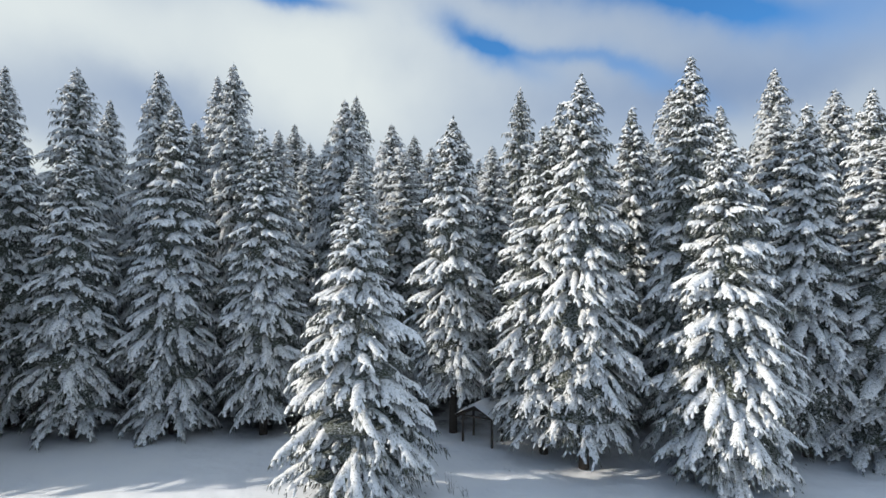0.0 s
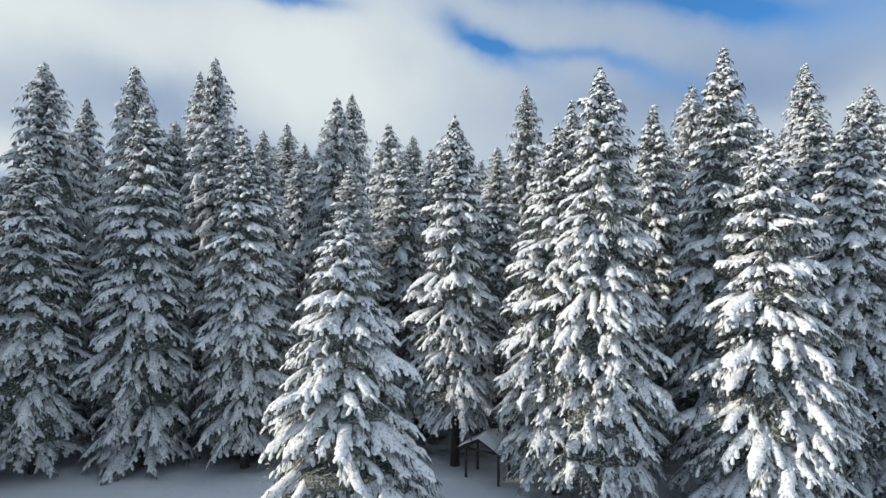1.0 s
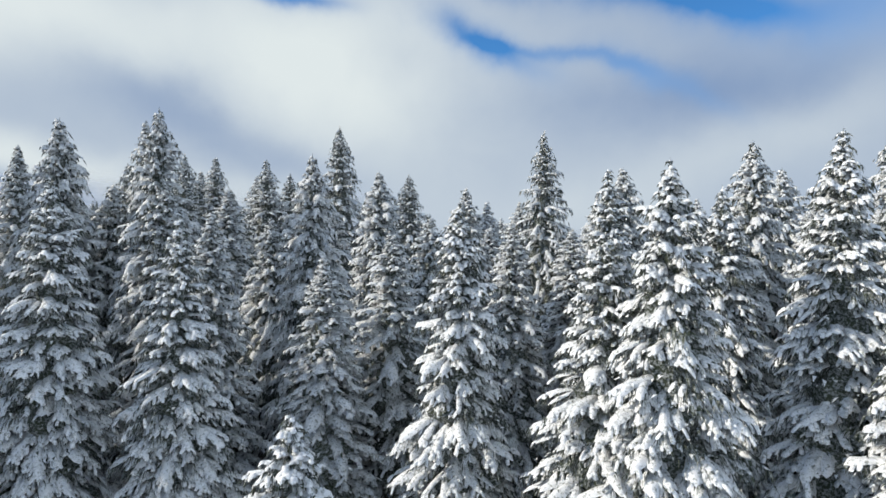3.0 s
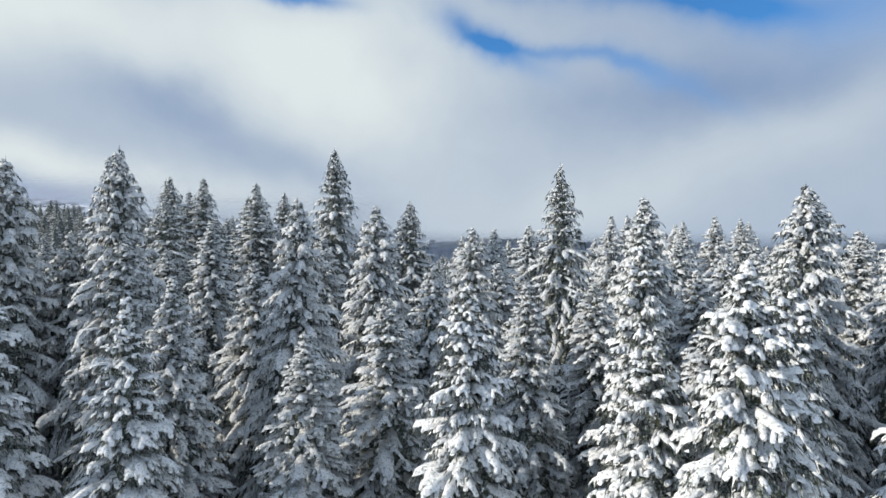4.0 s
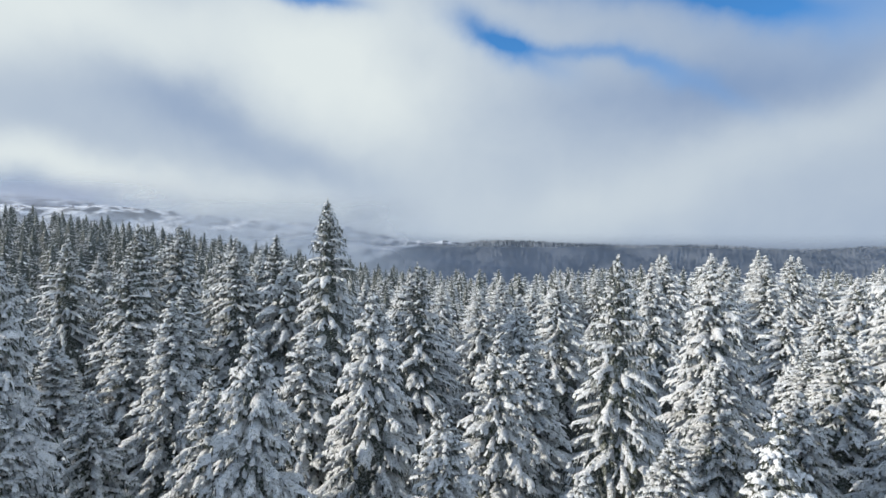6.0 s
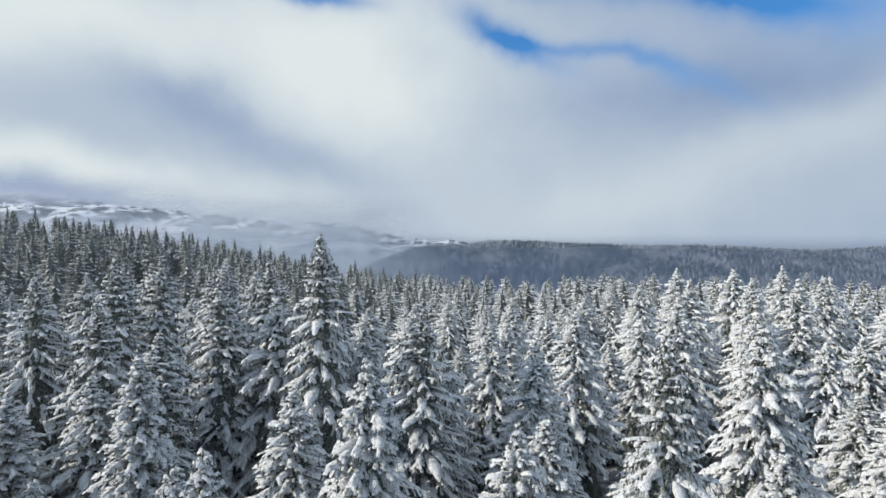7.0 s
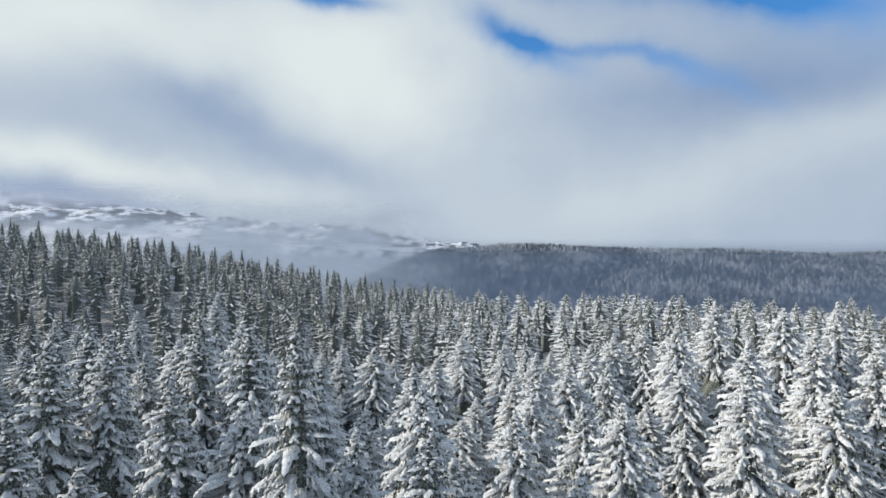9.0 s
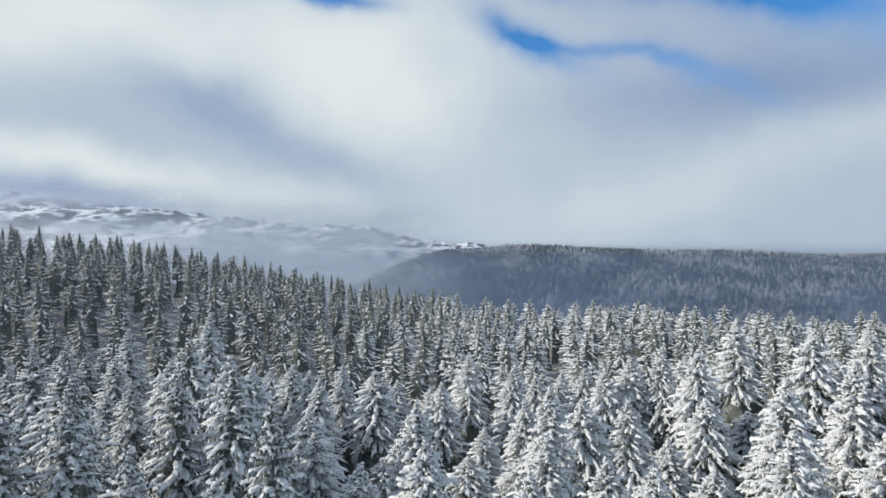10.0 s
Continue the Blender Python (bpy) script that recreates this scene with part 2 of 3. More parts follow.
# cost of one bough, by how near the tree stands: rings and corners of the snow cushion, snowy side twigs and needle fringe per metre, forks
DETAIL = {0: (6, 5, 7.0, 11.0, 2), 1: (4, 4, 4.5, 5.0, 0), 2: (4, 4, 2.2, 3.5, 0), 3: (2, 3, 1.8, 2.0, 0), 4: (2, 3, 0.9, 1.0, 0)}


def blades(soup, root, along, out, half, size):
    """Slim three-cornered sprays of needles."""
    k = len(root)
    if k:
        v = np.stack([root - along * half[:, None], root + along * half[:, None], root + out * size[:, None]], 1)
        soup.put(v.reshape(-1, 3), np.arange(3 * k).reshape(k, 3))


def fingers(rng, soup, root, way, length, width, thick, droop, rings, over):
    """Rounded sausages of snow lying on side twigs, each drooping towards its end."""
    k = len(root)
    if not k:
        return
    side = np.stack([-way[:, 1], way[:, 0], 0 * way[:, 0]], 1)
    side /= np.linalg.norm(side, axis=1)[:, None] + 1e-9
    q = np.linspace(0.05, 0.93, rings)
    mid = root[:, None] + way[:, None] * (length[:, None] * q)[..., None] - UP * (droop[:, None] * length[:, None] * q ** 2)[..., None]
    w = width[:, None] * (0.70 + 0.9 * q - 0.75 * q ** 3) * rng.uniform(0.8, 1.2, (k, rings))
    ang = np.radians(np.linspace(-105, 105, over))
    lump = rng.uniform(0.85, 1.15, (k, rings, over))
    v = mid[:, :, None] + (w[..., None] * np.sin(ang) * lump)[..., None] * side[:, None, None] + (w[..., None] * thick * (np.cos(ang) * lump + 0.1))[..., None] * UP
    tip = root + way * length[:, None] - UP * (droop * length + 0.25 * width)[:, None]
    v = np.concatenate([v.reshape(k, rings * over, 3), root[:, None], tip[:, None]], 1)
    n = rings * over + 2
    soup.put(v.reshape(-1, 3), (np.arange(k)[:, None, None] * n + FACES[rings, over][None]).reshape(-1, 3))


def limb(rng, snow, crown, start, way, length, width, sag, detail, load, share=1.0):
    """One limb of a bough: a smooth cushion of snow along it, snowy twigs at its sides, a fringe of needles hanging under all of them."""
    rings, over, twigs, hang, _ = DETAIL[detail]
    if share < 1.0:
        rings = max(2, rings - 1)
    side = np.array([-way[1], way[0], 0.0])
    side /= np.linalg.norm(side) + 1e-9
    sway = rng.uniform(-0.07, 0.07) * length

    def line(q):
        q = np.atleast_1d(q)
        return start + np.outer(q, way) * length - np.outer(q ** 2, UP) * sag * length + np.outer(np.sin(q * 3.0), side) * sway

    def girth(q):
        return width * np.clip(0.40 + 1.9 * q - 1.75 * q ** 2.6, 0.25, 1.0)

    big = (0.72, 0.88, 1.15, 1.7, 2.3)[detail]
    slope = way - UP * 1.2 * sag
    if load > 0.16:
        s = np.linspace(0.10, 0.93, rings)
        ang = np.radians(np.linspace(-98, 98, over))
        w = girth(s) * (rng.uniform(0.78, 1.2, rings) if detail == 0 else rng.uniform(0.42, 1.45, rings))
        h = w * min(1.0, load * 1.05) * rng.uniform(0.85, 1.2, rings) + 0.02
        lump = rng.uniform(0.86, 1.14, (rings, over))
        v = (line(s)[:, None, :] + (w[:, None] * np.sin(ang) * lump)[..., None] * side + (h[:, None] * (np.cos(ang) * lump + 0.05))[..., None] * UP)
        end = line(1.0) - UP * 0.25 * width
        snow.put(np.concatenate([v.reshape(-1, 3), line(0.02), end]), FACES[rings, over])
    # side twigs, turned forwards
    n = max(2, int(twigs * length * share + rng.random()))
    q = 0.12 + 0.86 * (np.arange(n) + rng.uniform(0.1, 0.9, n)) / n
    hand = np.where(np.arange(n) % 2, 1.0, -1.0)
    angle = np.radians(rng.uniform(24, 52, n))
    out = slope * np.cos(angle)[:, None] + side * (hand * np.sin(angle))[:, None] - UP * rng.uniform(0.15, 0.45, n)[:, None]
    size = (0.13 + 0.10 * min(length, 2.2) * (1.1 - 0.65 * q)) * rng.uniform(0.65, 1.3, n) * (1.0, 1.0, 1.1, 1.5, 1.9)[detail]
    root = line(q) + (0.45 * girth(q) * hand)[:, None] * side
    droop = rng.uniform(0.15, 0.6, n)
    white = rng.random(n) < (0.80, 0.93, 0.95, 0.78, 0.72)[detail] * min(1.0, load * 1.4)
    if detail < 3:
        wide = rng.uniform(0.055, 0.095, n) * (1.0, 1.15, 1.5)[detail]
        fingers(rng, snow, root[white], out[white], size[white], wide[white], 0.85, droop[white], (3, 2, 2)[detail], (4, 3, 3)[detail])
    else:
        blades(snow, root[white], slope, (out - UP * 0.3)[white], 0.07 * big * np.ones(white.sum()), size[white])
    # needles below the twigs and past their ends
    per = (4, 2, 1, 1, 1)[detail]
    r = np.repeat(np.arange(n), per)
    s = rng.uniform(0.35, 1.25, len(r))
    base = root[r] + out[r] * (size[r] * s)[:, None] - UP * (droop[r] * size[r] * s * s + 0.01)[:, None]
    away = out[r] * rng.uniform(0.2, 1.0, len(r))[:, None] + side * rng.uniform(-0.5, 0.5, len(r))[:, None] - UP * rng.uniform(0.35, 1.2, len(r))[:, None]
    blades(crown, base, out[r], away, rng.uniform(0.03, 0.06, len(r)) * big, rng.uniform(0.12, 0.27, len(r)) * (0.6 + 0.4 * big))
    # twigs hanging below the limb itself
    n = max(1, int(hang * length * share + rng.random()))
    q = rng.uniform(0.12, 1.0, n)
    turn = rng.uniform(0, 6.28, n)
    along = np.stack([np.cos(turn), np.sin(turn), np.zeros(n)], 1)
    out = np.stack([rng.uniform(-0.35, 0.35, n), rng.uniform(-0.35, 0.35, n), -np.ones(n)], 1) + slope * 0.3
    root = line(q) + (girth(q) * rng.uniform(-0.9, 0.9, n))[:, None] * side
    half, size = rng.uniform(0.05, 0.10, n) * big, rng.uniform(0.18, 0.46, n) * (0.5 + 0.5 * min(1.0, length / 2.0))
    white = rng.random(n) < (0.22 if detail == 0 else 0.50) * min(1.0, load * 1.3)
    blades(snow, root[white], along[white], out[white], half[white], 0.7 * size[white])
    blades(crown, root[~white], along[~white], out[~white], half[~white], size[~white])


def bough(rng, snow, crown, root, heading, length, lift, detail, load):
    """A drooping bough that forks towards its end."""
    flat = np.array([math.cos(heading), math.sin(heading), 0.0])
    cross = np.array([-flat[1], flat[0], 0.0])
    way = flat * math.cos(lift) + UP * math.sin(lift)
    sag = rng.uniform(0.05, 0.24) * min(1.0, length / 1.2)
    wide = min(0.22, 0.06 + 0.060 * length) * rng.uniform(0.75, 1.25) * (0.95, 1.05, 1.05, 1.15, 1.4)[detail]
    wide = min(wide, 0.30 * length)
    limb(rng, snow, crown, root, way, length, wide, sag, detail, load)
    forks = min(DETAIL[detail][4], int(0.4 + length * 1.1))
    first = 1 if rng.random() < 0.5 else -1
    for k in range(forks):
        hand = first * (1 if k % 2 else -1)
        q = 0.24 + 0.15 * k + rng.uniform(-0.05, 0.08)
        p = root + way * (q * length) - UP * (sag * length * q * q + 0.03)
        spread = hand * radians(rng.uniform(18, 36))
        d = way * math.cos(spread) + cross * math.sin(spread)
        d[2] -= sag * q + rng.uniform(-0.05, 0.16)
        d /= np.linalg.norm(d)
        limb(rng, snow, crown, p, d, length * (0.86 - q) * rng.uniform(0.8, 1.1), wide * rng.uniform(0.65, 0.95), sag * rng.uniform(0.8, 1.6), detail, load * rng.uniform(0.7, 1.1), 0.8)


def spruce_meshes(seed, height, radius, foot, detail, load=0.75, bend=0.8, keep=0.0, pieces=None):
    """Trunk, needles and snow of one spruce with its foot at the origin. foot: where the lowest boughs leave the trunk; bend: the share of the crown that is a cone."""
    rng = np.random.default_rng(seed)
    snow, crown, trunk = Soup(), Soup(), Soup()
    sides, levels = (9, 8) if detail < 2 else (5, 4)
    zs = np.linspace(-0.6, height * 0.97, levels)
    rad = np.maximum(0.012 * height * (1 - zs / height) ** 0.8, 0.015) + 0.05 * np.exp(-np.maximum(zs, 0) * 1.5)
    ang = np.linspace(0, 2 * math.pi, sides, endpoint=False)
    v = np.stack([rad[:, None] * np.cos(ang), rad[:, None] * np.sin(ang), np.repeat(zs[:, None], sides, 1)], -1).reshape(-1, 3)
    v = np.concatenate([v, [[0, 0, zs[0]], [0, 0, zs[-1] + 0.2]]])
    trunk.put(v, tube_faces(levels, sides, True))
    # dense dark needles close to the trunk
    cs, cl = {0: (10, 22), 1: (9, 14), 2: (7, 8), 3: (5, 5), 4: (4, 4)}[detail]
    q = np.linspace(0, 1, cl)
    zs = foot + 0.3 + (height - foot - 0.9) * q
    rad = (0.54, 0.54, 0.46, 0.40, 0.42)[detail] * radius * np.minimum(1.0, (1 - q) / bend) * np.where(np.arange(cl) % 2, 0.72, 1.15) + 0.03
    ang = np.linspace(0, 2 * math.pi, cs, endpoint=False)
    rr = rad[:, None] * rng.uniform(0.75, 1.2, (cl, cs))
    v = np.stack([rr * np.cos(ang), rr * np.sin(ang), zs[:, None] + rng.uniform(-0.25, 0.1, (cl, cs))], -1).reshape(-1, 3)
    crown.put(np.concatenate([v, [[0, 0, zs[0] - 0.1], [0, 0, zs[-1] + 0.5]]]), tube_faces(cl, cs, True))
    # boughs in loose whorls
    gap = {0: 0.50, 1: 0.44, 2: 0.46, 3: 0.76, 4: 0.98}[detail] * (height / 19.0) ** 0.35
    z, turn = foot, rng.uniform(0, 6.28)
    top = height - 0.25
    tier = 0
    while z < top:
        tier += 1
        q = (z - foot) / (height - foot)
        reach = 1.06 * radius * min(1.0, ((1 - q) / bend) ** 0.76) * (1.0 if q > 0.10 else 0.82 + 1.8 * q) + 0.06
        reach *= min(1.0, 0.26 + 0.74 * (height - z) / 2.0) if detail < 2 else min(1.0, 0.16 + 0.84 * (height - z) / 2.6)
        count = {0: 7.6, 1: 9.0, 2: 9.5, 3: 7.4, 4: 6.6}[detail] * (0.72 + 0.28 * min(1.0, reach / 1.2))
        count = max(3, int(count + rng.uniform(-0.5, 0.9)))
        turn += rng.uniform(0.3, 1.2)
        if q < keep:
            z += gap
            continue
        for k in range(count):
            h = turn + 2 * math.pi * (k + rng.uniform(-0.28, 0.28)) / count
            length = reach * rng.uniform(0.70 if detail == 0 else 0.80, 1.14) * (1.0 if tier % 2 or reach < 1.0 else 0.80)
            lift = radians(-29 + 35 * q ** 0.8 + 95 * max(0.0, q - 0.72) + rng.uniform(-6, 6))
            zz = min(height - 0.1, z + rng.uniform(-0.35, 0.35) * gap)
            into = (snow, crown)
            if pieces is not None and length > 1.05:
                into = (Soup(), Soup())
                pieces.append(into)
            bough(rng, *into, np.array([0, 0, zz + 0.25 * length * 0.5]), h, length, lift, detail, load * (rng.uniform(0.55, 1.25) if rng.random() > 0.08 else 0.1))
        z += gap * rng.uniform(0.8, 1.2) * (0.42 + 0.58 * min(1.0, reach / 2.2))
    # snowy tufts on the small twigs between the boughs
    n = int({0: 2600, 1: 1300, 2: 700, 3: 160, 4: 60}[detail] * radius * (height - foot) / 45.0)
    q = 1 - np.sqrt(rng.uniform(0.003, 1.0, n) * (1 - keep) ** 2)
    turn = rng.uniform(0, 6.28, n)
    flat = np.stack([np.cos(turn), np.sin(turn), 0 * turn], 1)
    r = radius * np.minimum(1.0, ((1 - q) / bend) ** 0.84) * rng.uniform(0.35, 0.92, n)
    root = flat * r[:, None] + UP * (foot + q * (height - foot) - 0.30 * r * (1 - q))[:, None]
    along = np.stack([-np.sin(turn), np.cos(turn), 0 * turn], 1) + 0.5 * UP * rng.uniform(-1, 1, n)[:, None]
    out = flat * rng.uniform(0.4, 1.0, n)[:, None] + along * rng.uniform(-0.6, 0.6, n)[:, None] - UP * rng.uniform(0.1, 0.9, n)[:, None]
    size = rng.uniform(0.14, 0.36, n) * (0.62, 0.80, 1.1, 1.7, 2.2)[detail]
    white = rng.random(n) < (0.55, 0.74, 0.80, 0.72, 0.66)[detail] * min(1.0, 0.15 + 1.25 * load)
    for soup, pick in ((snow, white), (crown, ~white)):
        blades(soup, root[pick], along[pick], out[pick], 0.30 * size[pick], size[pick])
    # the leader
    n = 14 if detail < 2 else 6
    turn = rng.uniform(0, 6.28, n)
    zz = height - rng.uniform(0.05, 1.0, n)
    flat = np.stack([np.cos(turn), np.sin(turn), np.zeros(n)], 1)
    blades(crown, np.stack([0 * zz, 0 * zz, zz - 0.1], 1), np.array([0, 0, 1.0]), flat + UP * 0.7, np.full(n, 0.06), 0.1 + 0.30 * (height - zz))
    blades(snow, np.stack([0 * zz, 0 * zz, zz], 1)[::2], np.array([0, 0, 1.0]), (flat + UP * 0.5)[::2], np.full(len(zz[::2]), 0.06), (0.1 + 0.25 * (height - zz))[::2])
    blades(crown, np.array([[0, 0, height - 0.8]] * 2), np.array([[1.0, 0, 0], [0, 1.0, 0]]), np.array([[0, 0, 1.0]] * 2), np.full(2, 0.05 if detail < 2 else 0.11), np.full(2, 0.85))
    return trunk.arrays(), crown.arrays(), snow.arrays()


def spruce(seed, height, radius, foot, detail, load=0.75, bend=0.8, label="", keep=0.0):
    root = new("spruce")
    root.empty_display_size = 1.0
    pieces = [] if detail == 0 else None
    tr, cr, sn = spruce_meshes(seed, height, radius, foot, detail, load, bend, keep, pieces)
    mesh_object("trunk", *tr, BARK, root, True)
    mesh_object("crown", *cr, NEEDLES, root, False)["kind"] = "stuff"
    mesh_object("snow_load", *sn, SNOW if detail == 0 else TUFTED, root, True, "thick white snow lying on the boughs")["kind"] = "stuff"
    for snow, needles in pieces or ():
        limb_ob = mesh_object("bough", *needles.arrays(), NEEDLES, root)
        limb_ob["kind"] = "stuff"
        if snow.v:
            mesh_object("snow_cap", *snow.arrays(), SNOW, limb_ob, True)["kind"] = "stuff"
    tagged(root, label, "spruce tree")
    return root


# the trees of the wood's edge: x, y, height of the tip over the clearing, reach of the lowest boughs, height of the lowest boughs, snow
EDGE = [
    (-3.7, 25.2, 12.95, 3.5, 1.5, 0.95, "short broad spruce, heavily snow-laden, standing alone before the wood"),
    (7.1, 29.5, 19.7, 3.2, 2.6, 0.85, "tall spruce with sunlit snow-covered boughs at the wood's edge"),
    (5.4, 31.4, 17.6, 3.4, 2.2, 0.60, "snow-covered spruce with a bare lower trunk"),
    (13.3, 27.2, 16.5, 3.6, 1.7, 0.80, "broad spruce with snowy boughs down to the ground"),
    (12.7, 30.2, 20.75, 2.9, 2.4, 0.80, "tall slender spruce white with snow at the edge"),
    (0.6, 34.9, 18.8, 2.8, 3.6, 0.75, "narrow spruce hung with snow beside a wooden shelter"),
    (-10.8, 35.2, 18.1, 2.8, 2.2, 0.70, "shaded spruce with drooping snow-covered boughs"),
    (-16.2, 35.2, 19.8, 3.2, 1.8, 0.70, "large shaded spruce hung with bluish snow"),
    (-21.3, 33.8, 17.1, 3.0, 1.7, 0.70, "shaded spruce with frosted boughs reaching low"),
    (11.4, 35.5, 19.5, 2.5, 2.0, 0.75, "slender snow-covered spruce behind the edge trees"),
    (19.4, 31.2, 18.6, 2.9, 2.0, 0.90, "spruce thick with bright sunlit snow"),
    (16.9, 35.7, 19.6, 2.5, 2.0, 0.80, "slim spruce white with snow"),
    (7.9, 39.6, 20.7, 2.7, 2.0, 0.90, "tall spruce with heavy pillows of snow"),
    (-26.4, 36.0, 18.5, 2.9, 1.7, 0.65, "shaded spruce with frosted boughs"),
    (25.4, 34.6, 20.3, 3.0, 2.0, 0.85, "spruce with sunlit snow on dense boughs"),
]
# trees that stand out farther in: x, y, height of the tip
INNER = [
    (23.8, 41.9, 23.7), (6.65, 50.0, 24.6), (-20.9, 43.2, 24.0), (-26.1, 41.9, 23.8), (-15.3, 42.7, 24.4), (-17.9, 46.3, 24.5),
    (-29.4, 51.6, 24.0), (1.55, 51.0, 21.0), (-9.8, 67.0, 28.5), (-7.4, 44.6, 22.2), (-4.9, 55.0, 22.6), (-3.3, 66.5, 23.8),
    (-17.5, 69.5, 25.6), (-19.3, 84.8, 26.2), (-27.4, 73.2, 26.8), (-25.0, 75.4, 26.8), (-19.6, 64.9, 22.2), (-10.9, 38.6, 18.6),
    (-14.6, 41.8, 20.5), (-18.9, 44.9, 20.6), (14.9, 60.0, 23.6), (17.0, 43.7, 22.8), (24.9, 63.6, 19.7), (33.2, 69.0, 24.7),
    (7.6, 46.1, 18.0), (9.6, 37.0, 17.4), (-0.9, 46.5, 18.9), (4.2, 68.5, 21.3), (18.9, 83.0, 23.3), (8.7, 78.3, 22.2),
    (5.2, 102.0, 21.2), (24.3, 95.0, 24.0), (35.7, 104.6, 23.7), (44.0, 103.5, 24.0), (47.5, 108.0, 23.7), (42.3, 124.4, 24.0),
    (52.6, 129.3, 24.3), (36.7, 95.9, 23.9), (-7.8, 71.1, 22.2), (7.2, 84.3, 20.6), (-24.7, 66.7, 24.0), (-32.8, 72.0, 25.7),
    (-28.9, 81.0, 26.0), (-17.9, 59.7, 21.7), (-23.5, 84.7, 25.8), (-13.9, 70.4, 24.0), (-7.5, 99.0, 20.2), (-5.0, 81.5, 22.3),
    (3.0, 128.2, 17.6), (10.4, 112.6, 17.2), (29.3, 90.0, 21.0), (-38.2, 92.8, 24.6), (-34.6, 108.0, 24.4), (-25.2, 97.3, 24.6),
    (1.7, 80.0, 21.0), (12.8, 101.2, 20.4), (-57.9, 133.5, 21.6), (-23.2, 64.0, 19.6), (3.8, 60.0, 18.6), (27.3, 123.8, 21.4),
    (28.0, 52.0, 21.5), (12.0, 52.5, 19.5), (20.5, 52.0, 20.0), (33.5, 47.0, 22.0), (-12.0, 52.0, 19.0), (-9.0, 58.0, 20.5), (-24.5, 55.0, 21.0),
    (-34.5, 58.0, 22.5), (30.0, 58.5, 21.0), (3.5, 42.0, 18.2), (-2.6, 41.0, 17.6), (-5.5, 38.0, 16.5), (21.0, 36.8, 19.8), (29.0, 40.0, 20.0),
    (-16.4, 125.3, 17.4), (19.9, 129.5, 19.2), (-49.3, 103.0, 24.0), (-39.6, 123.2, 25.6), (-3.5, 137.1, 18.0), (16.0, 128.0, 17.8), (24.0, 128.7, 21.0),
    (38.9, 139.7, 23.6), (45.5, 122.9, 19.4), (-10.1, 85.1, 19.4), (-43.5, 120.0, 19.4), (-26.5, 61.5, 19.0), (15.4, 52.1, 18.4),
    (-30.6, 41.0, 23.6), (18.6, 48.0, 19.0), (14.4, 41.0, 18.4), (29.8, 44.6, 23.0), (22.8, 30.2, 16.8),
]

# those of them that carry little snow
BARE = [(-9.8, 67.0, 28.5), (6.65, 50.0, 24.6), (-17.5, 69.5, 25.6), (-19.3, 84.8, 26.2), (-27.4, 73.2, 26.8), (-25.0, 75.4, 26.8), (-3.3, 66.5, 23.8), (-23.5, 84.7, 25.8),
        (-28.9, 81.0, 26.0), (-24.7, 66.7, 24.0), (-19.6, 64.9, 22.2)]


